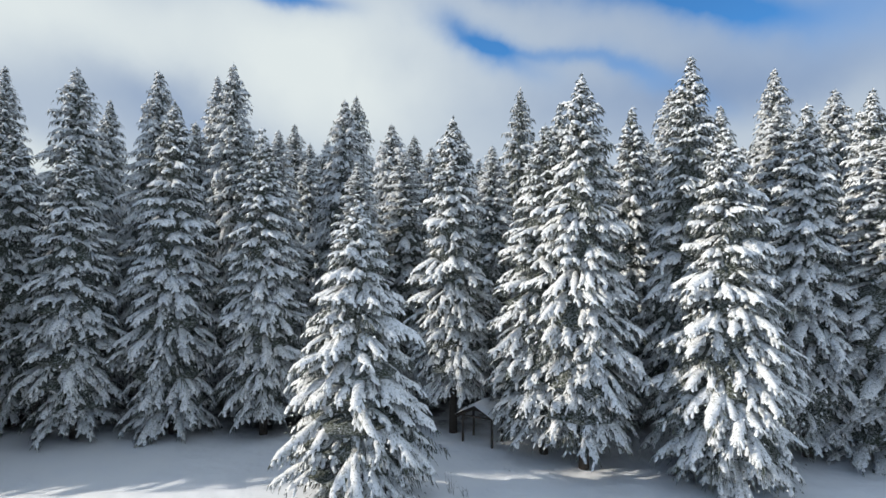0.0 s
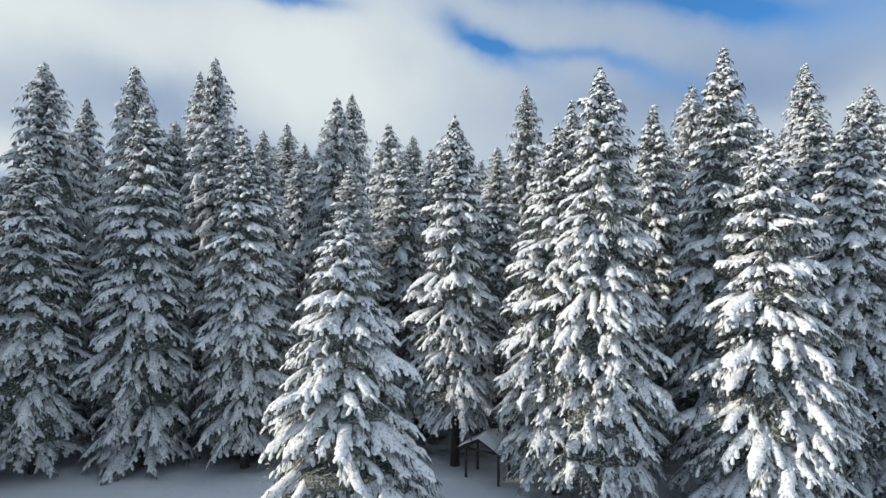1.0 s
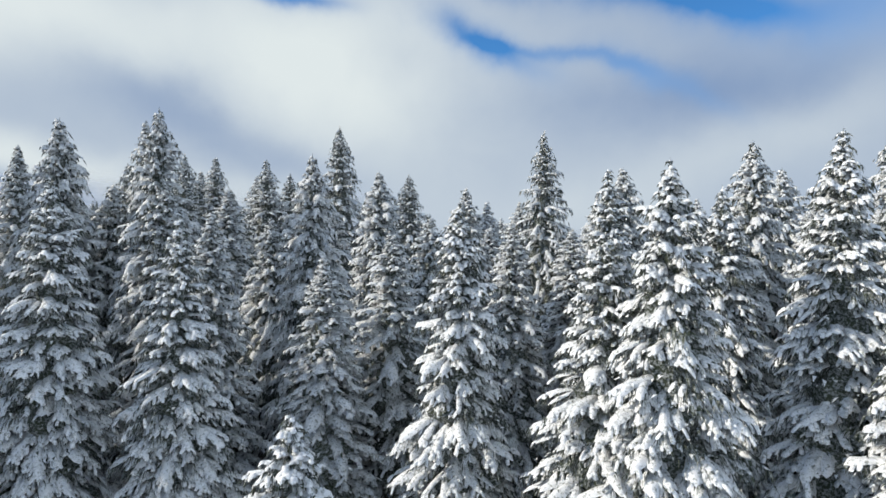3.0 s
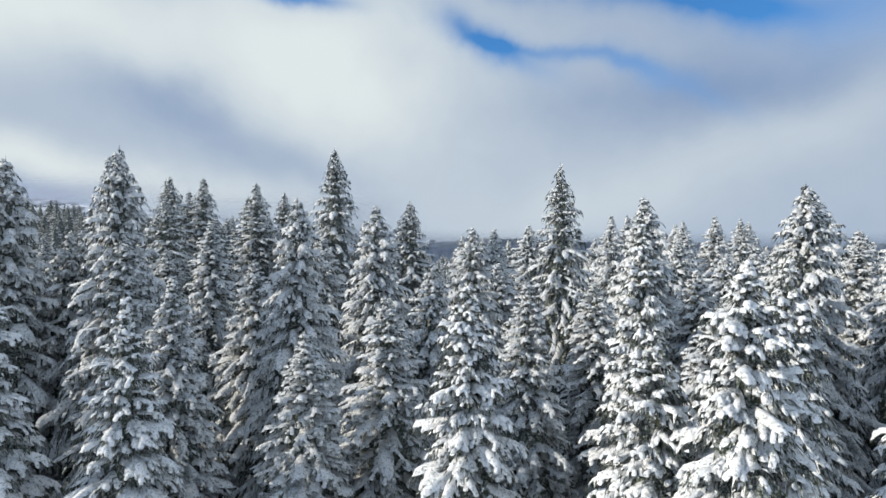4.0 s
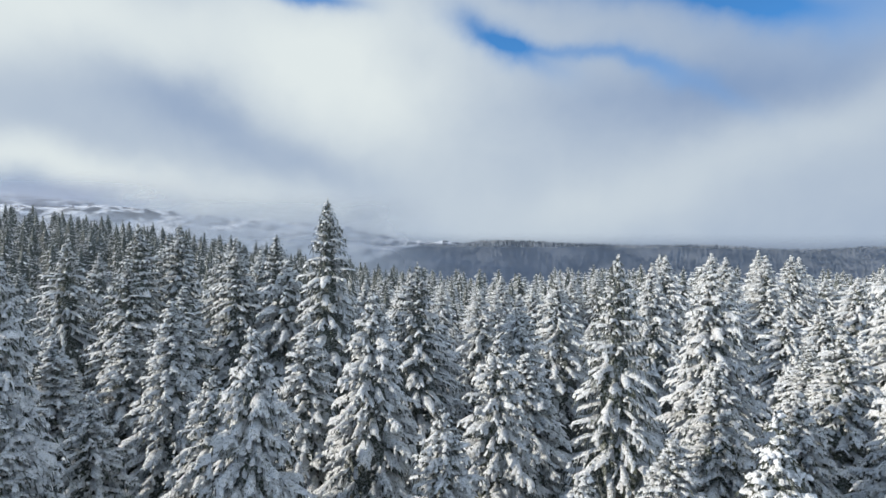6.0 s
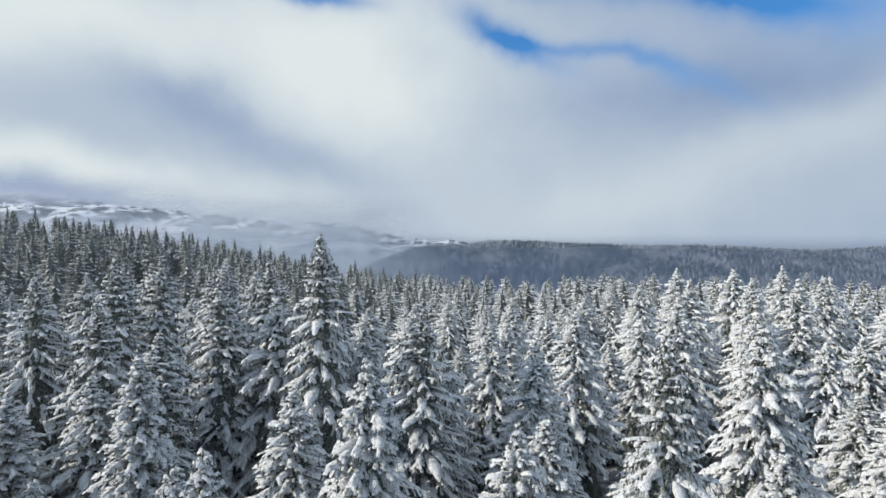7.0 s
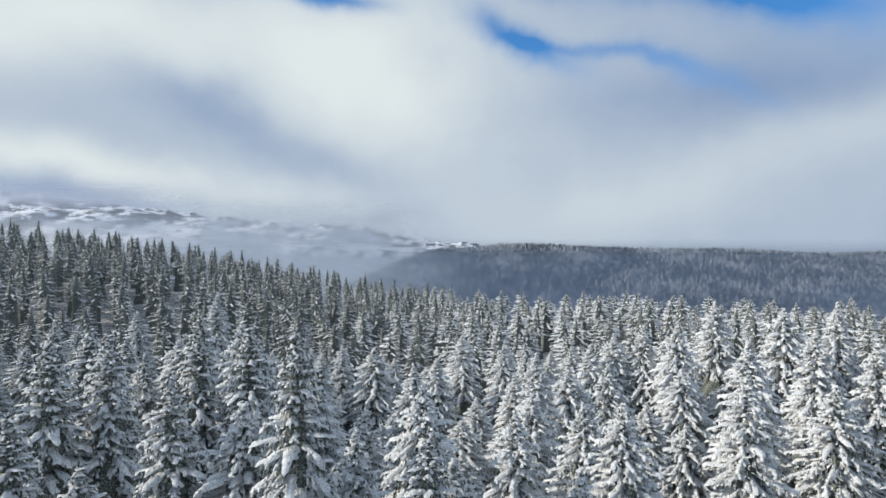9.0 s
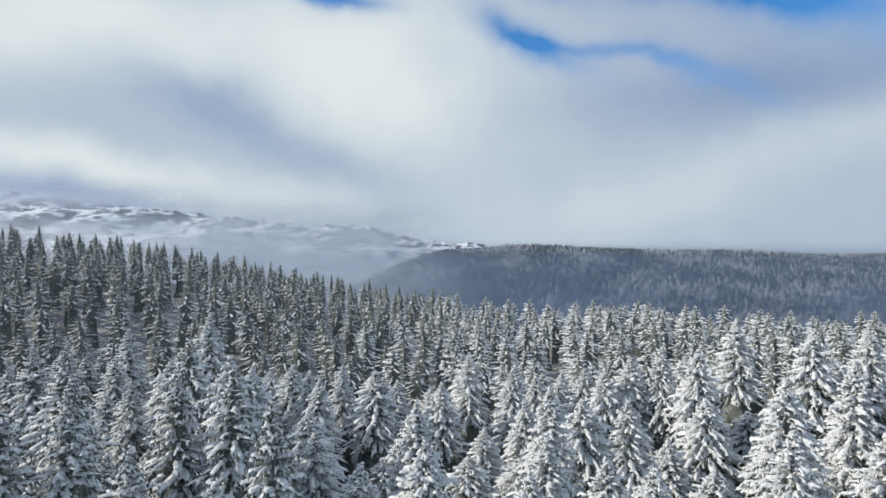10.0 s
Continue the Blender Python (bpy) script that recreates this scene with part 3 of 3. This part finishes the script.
def plant_wood():
    rng = np.random.default_rng(11)
    taken = [(x, y) for x, y, *_ in EDGE + INNER]
    for i, (x, y, top, radius, foot, load, label) in enumerate(EDGE):
        z = float(ground_height(x, y))
        tree = spruce(100 + i, top - z + 0.25, radius, foot, 0, load, 0.78 if i in (0, 3) else 0.68, label)
        tree.matrix_basis = pose(x, y, z - 0.05, rng.uniform(-0.4, 0.4), rng.uniform(-0.4, 0.4), 0)
        tree["group"] = "spruces along the wood's edge"

    def models(detail, count, keep, load=0.70, words="snow-covered spruce in dense winter woodland"):
        made = []
        for k in range(count):
            h = 20.0 + 2.0 * (k % 3 - 1)
            made.append((h, (0.0, 3.2, 3.8)[detail], spruce(int(500 + 50 * detail + k + 100 * load - 70), h, (0.0, 3.2, 3.8)[detail], 1.6, detail, load + 0.12 * (k % 4), (0.60 if detail == 1 else 0.45) + 0.09 * (k % 3), words, keep)))
        return made

    used = set()

    def stand(kinds, x, y, top, reach, lean):
        z = float(ground_height(x, y))
        h, wide, model = kinds[int(rng.integers(len(kinds)))]
        s = (top - z) / h
        m = pose(x, y, z - 0.05, rng.uniform(-lean, lean), rng.uniform(-lean, lean), rng.uniform(0, 360)) @ Matrix.Diagonal((reach / wide, reach / wide, s, 1))
        if model.name in used:
            tree = copy_thing(model, m @ Matrix.Diagonal([1 / a for a in model.scale] + [1]))
        else:
            used.add(model.name)
            model.matrix_basis, tree = m, model
        tree["group"] = "spruces of the wood"

    near, middle = models(1, 6, 0.0, 0.82), models(2, 7, 0.42)
    thin = models(2, 5, 0.42, 0.30, "dark spruce with thinner snow in dense winter woodland")

    bare = models(1, 2, 0.0, 0.36, "tall dark spruce with patchy snow in dense winter woodland")

    def kind_at(x, y, edge):
        return near if y < edge else thin if x < -8 - 0.22 * y + 6 * math.sin(y * 0.7) else middle

    for x, y, top in INNER:
        stand(bare if (x, y, top) in BARE else kind_at(x, y, 67), x, y, top + 0.3, rng.uniform(3.1, 3.9) if y < 56 else rng.uniform(3.9, 4.8), 0.25)
    # the trees between them
    spots = []

    grid = {}

    def claim(x, y, gap):
        cx, cy = int(x // 8), int(y // 8)
        for i in (-1, 0, 1):
            for j in (-1, 0, 1):
                for a, b in grid.get((cx + i, cy + j), ()):
                    if (x - a) ** 2 + (y - b) ** 2 < gap * gap:
                        return False
        grid.setdefault((cx, cy), []).append((x, y))
        return True

    for a, b in taken:
        grid.setdefault((int(a // 8), int(b // 8)), []).append((a, b))
    for n in range(26000):
        y = 33.0 + 250.0 * rng.random() ** 0.8
        x = rng.uniform(-1, 1) * (16 + 0.77 * y)
        if y < 37.5 + 1.5 * math.sin(x * 0.5) or (abs(x + 1) < 5 and y < 43):
            continue
        if claim(x, y, rng.uniform(5.0, 6.0) if y < 60 else rng.uniform(5.9, 7.6) if y < 150 else rng.uniform(6.4, 8.4)):
            spots.append((x, y))
    spots.sort(key=lambda p: p[1] + 0.15 * abs(p[0]))
    singles = spots[:300 - len(INNER)]
    for x, y in singles:
        top = float(ground_height(x, y)) + rng.uniform(12.5, 20.5)
        stand(kind_at(x, y, 53), x, y, top, rng.uniform(2.9, 3.7) if y < 56 else rng.uniform(3.6, 4.6), 1.5)
    # farther in, the wood as a whole
    rest = spots[300 - len(INNER):]
    beyond = np.random.default_rng(37)   # the rise in the north-west, where the wood goes on
    for n in range(2600):
        x, y = beyond.uniform(-190, -12), beyond.uniform(190, 345)
        if x > -0.72 * y and claim(x, y, beyond.uniform(6.2, 8.2)):
            rest.append((x, y))
    for lo, hi, detail, keep in ((0, 150, 3, 0.40), (150, 400, 4, 0.45)):
        kinds = [(20.0, spruce_meshes(900 + 10 * detail + k, 20.0, 4.0, 2.0, detail, (0.72 if detail == 3 else 0.62) if k < 6 else 0.20, 0.40 + 0.06 * (k % 3), keep)) for k in range(10)]
        crown, snow = Soup(), Soup()
        for x, y in rest:
            if not lo <= y < hi:
                continue
            z = float(ground_height(x, y))
            h, (tr, cr, sn) = kinds[int(rng.integers(4)) + 6 if x < -18 + 10 * math.sin(y * 0.5) else int(rng.integers(6))]
            a, s, w = rng.uniform(0, 6.28), rng.uniform(13.5, 20.0) / h, rng.uniform(0.80, 1.10)
            turn = np.array([[w * math.cos(a), w * math.sin(a), 0], [-w * math.sin(a), w * math.cos(a), 0], [0, 0, s]])
            for soup, (v, f) in ((crown, cr), (snow, sn)):
                soup.put(v @ turn + np.array([x, y, z]), f)
        if not crown.v:
            continue
        root = tagged(new("wood"), "dense snow-covered spruce wood seen over its tops", "woodland", kind="stuff")
        mesh_object("crowns", *crown.arrays(), NEEDLES, root)
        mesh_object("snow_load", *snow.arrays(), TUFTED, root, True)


def plant_unseen_wood():
    """Unseen spruces west of the clearing and behind it, placed to cast its shade."""
    rng = np.random.default_rng(23)
    kinds = [spruce_meshes(980 + k, 20.0, 2.8, 1.5, 4, 0.75, 0.66) for k in range(4)]
    crown, snow, trunk = Soup(), Soup(), Soup()
    n = 0
    # spots out of view, chosen for the shade they throw on the edge trees
    shade_casters = [(-28.5, 30.2), (-31.5, 31.8), (-30.5, 34.0), (-33.5, 35.5), (-36.5, 33.0), (-36.0, 38.0), (-39.5, 36.0), (-40.0, 40.5), (-43.0, 43.5), (-34.0, 29.6),
              (-39.0, 30.5), (-44.0, 33.5), (-46.0, 38.5), (-27.0, 28.9), (-28.6, 27.4), (-30.5, 28.4), (-33.5, 27.2), (-37.0, 28.4), (-41.0, 27.0), (-25.0, 19.0),
              (-28.0, 18.0), (-21.0, 19.5), (-31.0, 18.5), (-24.0, 16.0), (-18.0, 17.5), (-28.0, 14.5), (-15.4, 13.5), (-34.0, 17.0), (-20.0, 13.0), (-37.0, 18.0)]
    while n < 210:
        x, y = shade_casters[n] if n < len(shade_casters) else (rng.uniform(-150, 60), rng.uniform(-75, 85))
        west = x < -34 - 0.80 * max(0.0, y - 12) and y > -40
        behind = y < -38
        glade = n >= len(shade_casters) and -3.6 < y - 25.2 - 0.07 * (x + 3.7) < 2.6   # open strip through which the sun comes in
        if not (west or behind or n < len(shade_casters)) or glade and not behind:
            continue
        n += 1
        z = float(ground_height(x, y))
        a, s, w = rng.uniform(0, 6.28), rng.uniform(0.75, 1.05), rng.uniform(0.8, 1.1)
        s = (rng.uniform(1.12, 1.26) if y > 27 else rng.uniform(0.95, 1.1)) if n <= len(shade_casters) else s
        turn = np.array([[w * math.cos(a), w * math.sin(a), 0], [-w * math.sin(a), w * math.cos(a), 0], [0, 0, s]])
        for soup, (v, f) in zip((trunk, crown, snow), kinds[n % 4]):
            soup.put(v @ turn + np.array([x, y, z]), f)
    root = tagged(new("wood"), "unseen snow-covered spruces beside the clearing, added to shade it", "woodland", kind="stuff")
    mesh_object("trunks", *trunk.arrays(), BARK, root)
    mesh_object("crowns", *crown.arrays(), NEEDLES, root)
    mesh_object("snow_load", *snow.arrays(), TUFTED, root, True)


plant_wood()
plant_unseen_wood()


# ---- the small shelter and what sticks out of the snow ----
def beam(name, a, b, wide, deep, mat, parent, label=""):
    """A squared timber from a to b, its edges a little broken."""
    a, b = Vector(a), Vector(b)
    bm = bmesh.new()
    bmesh.ops.create_cube(bm, size=1.0)
    bmesh.ops.scale(bm, verts=bm.verts, vec=(wide, deep, (b - a).length))
    bmesh.ops.bevel(bm, geom=bm.edges[:], offset=min(wide, deep) * 0.12, segments=1, affect="EDGES")
    turn = (b - a).to_track_quat("Z", "Y").to_matrix().to_4x4()
    bmesh.ops.transform(bm, matrix=Matrix.Translation((a + b) / 2) @ turn, verts=bm.verts)
    me = bpy.data.meshes.new(name)
    bm.to_mesh(me)
    bm.free()
    me.materials.append(mat)
    ob = new(name, me)
    ob.parent = parent
    if label:
        ob["label"] = label
    return ob


def build_shelter():
    root = tagged(new("wooden_shelter"), "small dark timber shelter with a snowy gable roof among spruces", "shelter")
    x0, y0 = 2.25, 33.35
    root.matrix_basis = pose(x0, y0, float(ground_height(x0, y0)), 0, 0, -32)
    w, l, h, ridge = 0.92, 0.62, 1.58, 2.15
    for sx in (-1, 1):
        for sy in (-1, 1):
            beam("post", (sx * w, sy * l, -0.3), (sx * w, sy * l, h), 0.11, 0.11, WOOD, root)
        beam("eave_beam", (sx * w, -l - 0.22, h + 0.05), (sx * w, l + 0.22, h + 0.05), 0.10, 0.10, WOOD, root)
        for k in range(4):
            y = -l - 0.15 + (2 * l + 0.30) * k / 3
            beam("rafter", (sx * (w + 0.30), y, h - 0.12), (0.0, y, ridge), 0.07, 0.08, WOOD, root)
        for k in range(7):
            f = (k + 0.5) / 7
            x, z = sx * (w + 0.32) * (1 - f), h - 0.06 + (ridge - h + 0.06) * f
            beam("roof_plank", (x, -l - 0.35, z + 0.05), (x, l + 0.35, z + 0.05), 0.19, 0.03, WOOD, root)
    for sy in (-1, 1):
        beam("tie_beam", (-w - 0.12, sy * l, h - 0.02), (w + 0.12, sy * l, h - 0.02), 0.09, 0.09, WOOD, root)
    beam("ridge_beam", (0, -l - 0.3, ridge - 0.04), (0, l + 0.3, ridge - 0.04), 0.09, 0.09, WOOD, root)
    # snow lying on the roof
    n, m = 17, 9
    u, t = np.meshgrid(np.linspace(-1, 1, n), np.linspace(-1, 1, m), indexing="ij")
    x, y = u * (w + 0.34), t * (l + 0.38)
    base = h - 0.02 + (ridge - h + 0.08) * (1 - np.abs(u)) + 0.08
    thick = 0.14 * (1 - np.abs(u) ** 6) * (1 - np.abs(t) ** 6) + 0.03 * np.sin(5 * x + 2) * np.cos(4 * y)
    top = np.stack([x, y, base + np.maximum(thick, 0.0)], -1).reshape(-1, 3)
    under = np.stack([x, y, base - 0.005], -1).reshape(-1, 3)
    f = grid_faces(n, m)
    mesh_object("roof_snow", np.concatenate([top, under]), np.concatenate([f, f[:, ::-1] + n * m]), GROUND, root, True, "thick rounded snow on the roof")


def build_weeds():
    rng = np.random.default_rng(3)
    for x, y, tall, stalks in ((0.30, 26.7, 0.75, 7), (0.95, 26.2, 0.45, 5), (3.35, 29.2, 0.18, 3)):
        soup = Soup()
        for k in range(stalks):
            p = np.array([rng.normal(0, 0.08), rng.normal(0, 0.08), -0.05])
            d = np.array([rng.normal(0, 0.25), rng.normal(0, 0.25), 1.0])
            for j in range(4):
                e = p + d * tall * rng.uniform(0.2, 0.32)
                r0, r1 = 0.010 * (1 - j * 0.2), 0.010 * (0.8 - j * 0.2)
                ring = np.array([[1, 0, 0], [-0.5, 0.87, 0], [-0.5, -0.87, 0]])
                soup.put(np.concatenate([p + ring * r0, e + ring * r1]), [(0, 1, 4), (0, 4, 3), (1, 2, 5), (1, 5, 4), (2, 0, 3), (2, 3, 5)])
                if j:
                    side = e + np.array([rng.normal(0, 0.1), rng.normal(0, 0.1), 0.08])
                    soup.put(np.array([e, e + np.array([0, 0, 0.012]), side]), [(0, 1, 2)])
                p, d = e, d + rng.normal(0, 0.18, 3)
        ob = mesh_object("dry_weed", *soup.arrays(), BARK)
        ob.matrix_basis = pose(x, y, float(ground_height(x, y)))
        tagged(ob, "dry bare weed stalks sticking out of the snow", "weed", "weeds in the clearing")


build_shelter()
build_weeds()


# ---- the wooded ridge beyond the valley ----
def build_ridge():
    rng = np.random.default_rng(5)
    n = 26000
    y = rng.uniform(900, 1570, n)
    x = rng.uniform(-440, 1280, n)
    h, r = rng.uniform(7, 15, n) * rng.uniform(0.75, 1.2, n), rng.uniform(2.4, 4.8, n)
    z = ground_height(x, y)
    sides = 4
    v, f = [], []
    ang = np.linspace(0, 2 * math.pi, sides, endpoint=False)
    ring = lambda rad, zz, tw: np.stack([x[:, None] + rad[:, None] * np.cos(ang + tw) * rng.uniform(0.7, 1.3, (n, sides)), y[:, None] + rad[:, None] * np.sin(ang + tw) * rng.uniform(0.7, 1.3, (n, sides)), np.repeat((z + zz)[:, None], sides, 1)], -1)
    low, mid = ring(r, 0.12 * h, 0), ring(0.62 * r, 0.48 * h, 0.5)
    tip = np.stack([x, y, z + h], -1)[:, None]
    foot = np.stack([x, y, z - 1], -1)[:, None]
    v = np.concatenate([low, mid, tip, foot], 1)
    k = 2 * sides + 2
    one = []
    for i in range(sides):
        j = (i + 1) % sides
        one += [(i, j, sides + j), (i, sides + j, sides + i), (sides + i, sides + j, 2 * sides)]
    f = (np.arange(n)[:, None, None] * k + np.array(one)[None]).reshape(-1, 3)
    ob = mesh_object("ridge_wood", v.reshape(-1, 3), f, FAR_WOOD)
    tagged(ob, "far ridge covered with frosted bluish trees", "woodland", kind="stuff")


build_ridge()


# ---- snow mountains in the north-west ----
def build_mountain():
    nx, ny = 150, 70
    gx, gy = np.meshgrid(np.linspace(-3600, 300, nx), np.linspace(1900, 4300, ny), indexing="ij")
    rise = smoothstep((gy - 1900) / 1500)
    crest = np.interp(gx, [-3600, -2740, -1660, -1250, -1100, -900, -760, -640, -313, 300], [420, 330, 205, 168, 172, 140, 150, 104, 52, 10])
    z = -90 + rise * (crest + 90)
    for i in range(nx):
        for j in range(ny):
            p = Vector((gx[i, j] * 0.0027, gy[i, j] * 0.0020, 0.3))
            z[i, j] += rise[i, j] * 48 * (noise.ridged_multi_fractal(p, 0.9, 2.1, 6, 1.0, 2.0) - 1.4)
    v = np.stack([gx.ravel(), gy.ravel(), z.ravel()], 1)
    ob = mesh_object("mountain", v, grid_faces(nx, ny), ROCK, smooth=True)
    tagged(ob, "snow-covered mountain side with dark rock outcrops in mist", "mountain", kind="structure")


build_mountain()


# ---- mist and haze of valley and mountains, put into the colour of see-through sheets ----
def mist_material(name, colour, low, high, full, fade_from, fade_to, left_only, right_only=None):
    m = bpy.data.materials.new(name)
    m.use_nodes = True
    t = m.node_tree
    t.nodes.clear()
    c = Calc(t)
    p = place_of(t)
    sep = t.nodes.new("ShaderNodeSeparateXYZ")
    t.links.new(p, sep.inputs[0])
    stretch = t.nodes.new("ShaderNodeMapping")
    stretch.inputs["Scale"].default_value = (0.5, 0.5, 1.6)
    t.links.new(p, stretch.inputs["Vector"])
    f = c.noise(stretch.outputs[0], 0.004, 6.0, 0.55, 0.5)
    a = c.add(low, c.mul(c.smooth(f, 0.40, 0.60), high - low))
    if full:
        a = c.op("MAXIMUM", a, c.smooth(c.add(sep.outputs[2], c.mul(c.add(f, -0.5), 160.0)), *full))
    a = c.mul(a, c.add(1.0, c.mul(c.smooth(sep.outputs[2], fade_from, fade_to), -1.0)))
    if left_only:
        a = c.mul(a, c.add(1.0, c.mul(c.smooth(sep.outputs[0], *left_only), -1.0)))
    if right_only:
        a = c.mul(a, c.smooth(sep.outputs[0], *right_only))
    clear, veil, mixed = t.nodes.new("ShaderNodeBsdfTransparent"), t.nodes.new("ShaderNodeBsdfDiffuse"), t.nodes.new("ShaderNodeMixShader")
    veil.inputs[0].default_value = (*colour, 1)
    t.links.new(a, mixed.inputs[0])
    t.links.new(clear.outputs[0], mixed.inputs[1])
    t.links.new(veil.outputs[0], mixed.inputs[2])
    out = t.nodes.new("ShaderNodeOutputMaterial")
    t.links.new(mixed.outputs[0], out.inputs[0])
    return m


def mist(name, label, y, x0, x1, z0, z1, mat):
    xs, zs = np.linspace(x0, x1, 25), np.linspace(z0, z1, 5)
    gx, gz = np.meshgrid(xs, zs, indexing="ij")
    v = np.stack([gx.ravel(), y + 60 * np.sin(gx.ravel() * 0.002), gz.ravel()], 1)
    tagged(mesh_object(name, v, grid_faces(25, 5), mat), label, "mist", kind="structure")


# aerial haze before the ridge, put into the sheet's dark bluish colour
mist("valley_mist", "see-through sheet with valley haze put into its bluish colour", 860, -1500, 1500, -140, 130, mist_material("haze", (0.24, 0.30, 0.405), 0.60, 0.78, None, 14, 48, None, (-330, -60)))
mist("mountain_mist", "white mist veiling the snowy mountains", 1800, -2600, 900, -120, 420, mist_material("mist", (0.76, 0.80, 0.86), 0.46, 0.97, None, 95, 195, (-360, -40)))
mist("cap_cloud", "grey cloud cap lying on the mountain top", 1780, -2600, 0, 60, 420, mist_material("cap_cloud", (0.62, 0.67, 0.79), 0.0, 0.15, (112, 168), 160, 255, (-1250, -600)))
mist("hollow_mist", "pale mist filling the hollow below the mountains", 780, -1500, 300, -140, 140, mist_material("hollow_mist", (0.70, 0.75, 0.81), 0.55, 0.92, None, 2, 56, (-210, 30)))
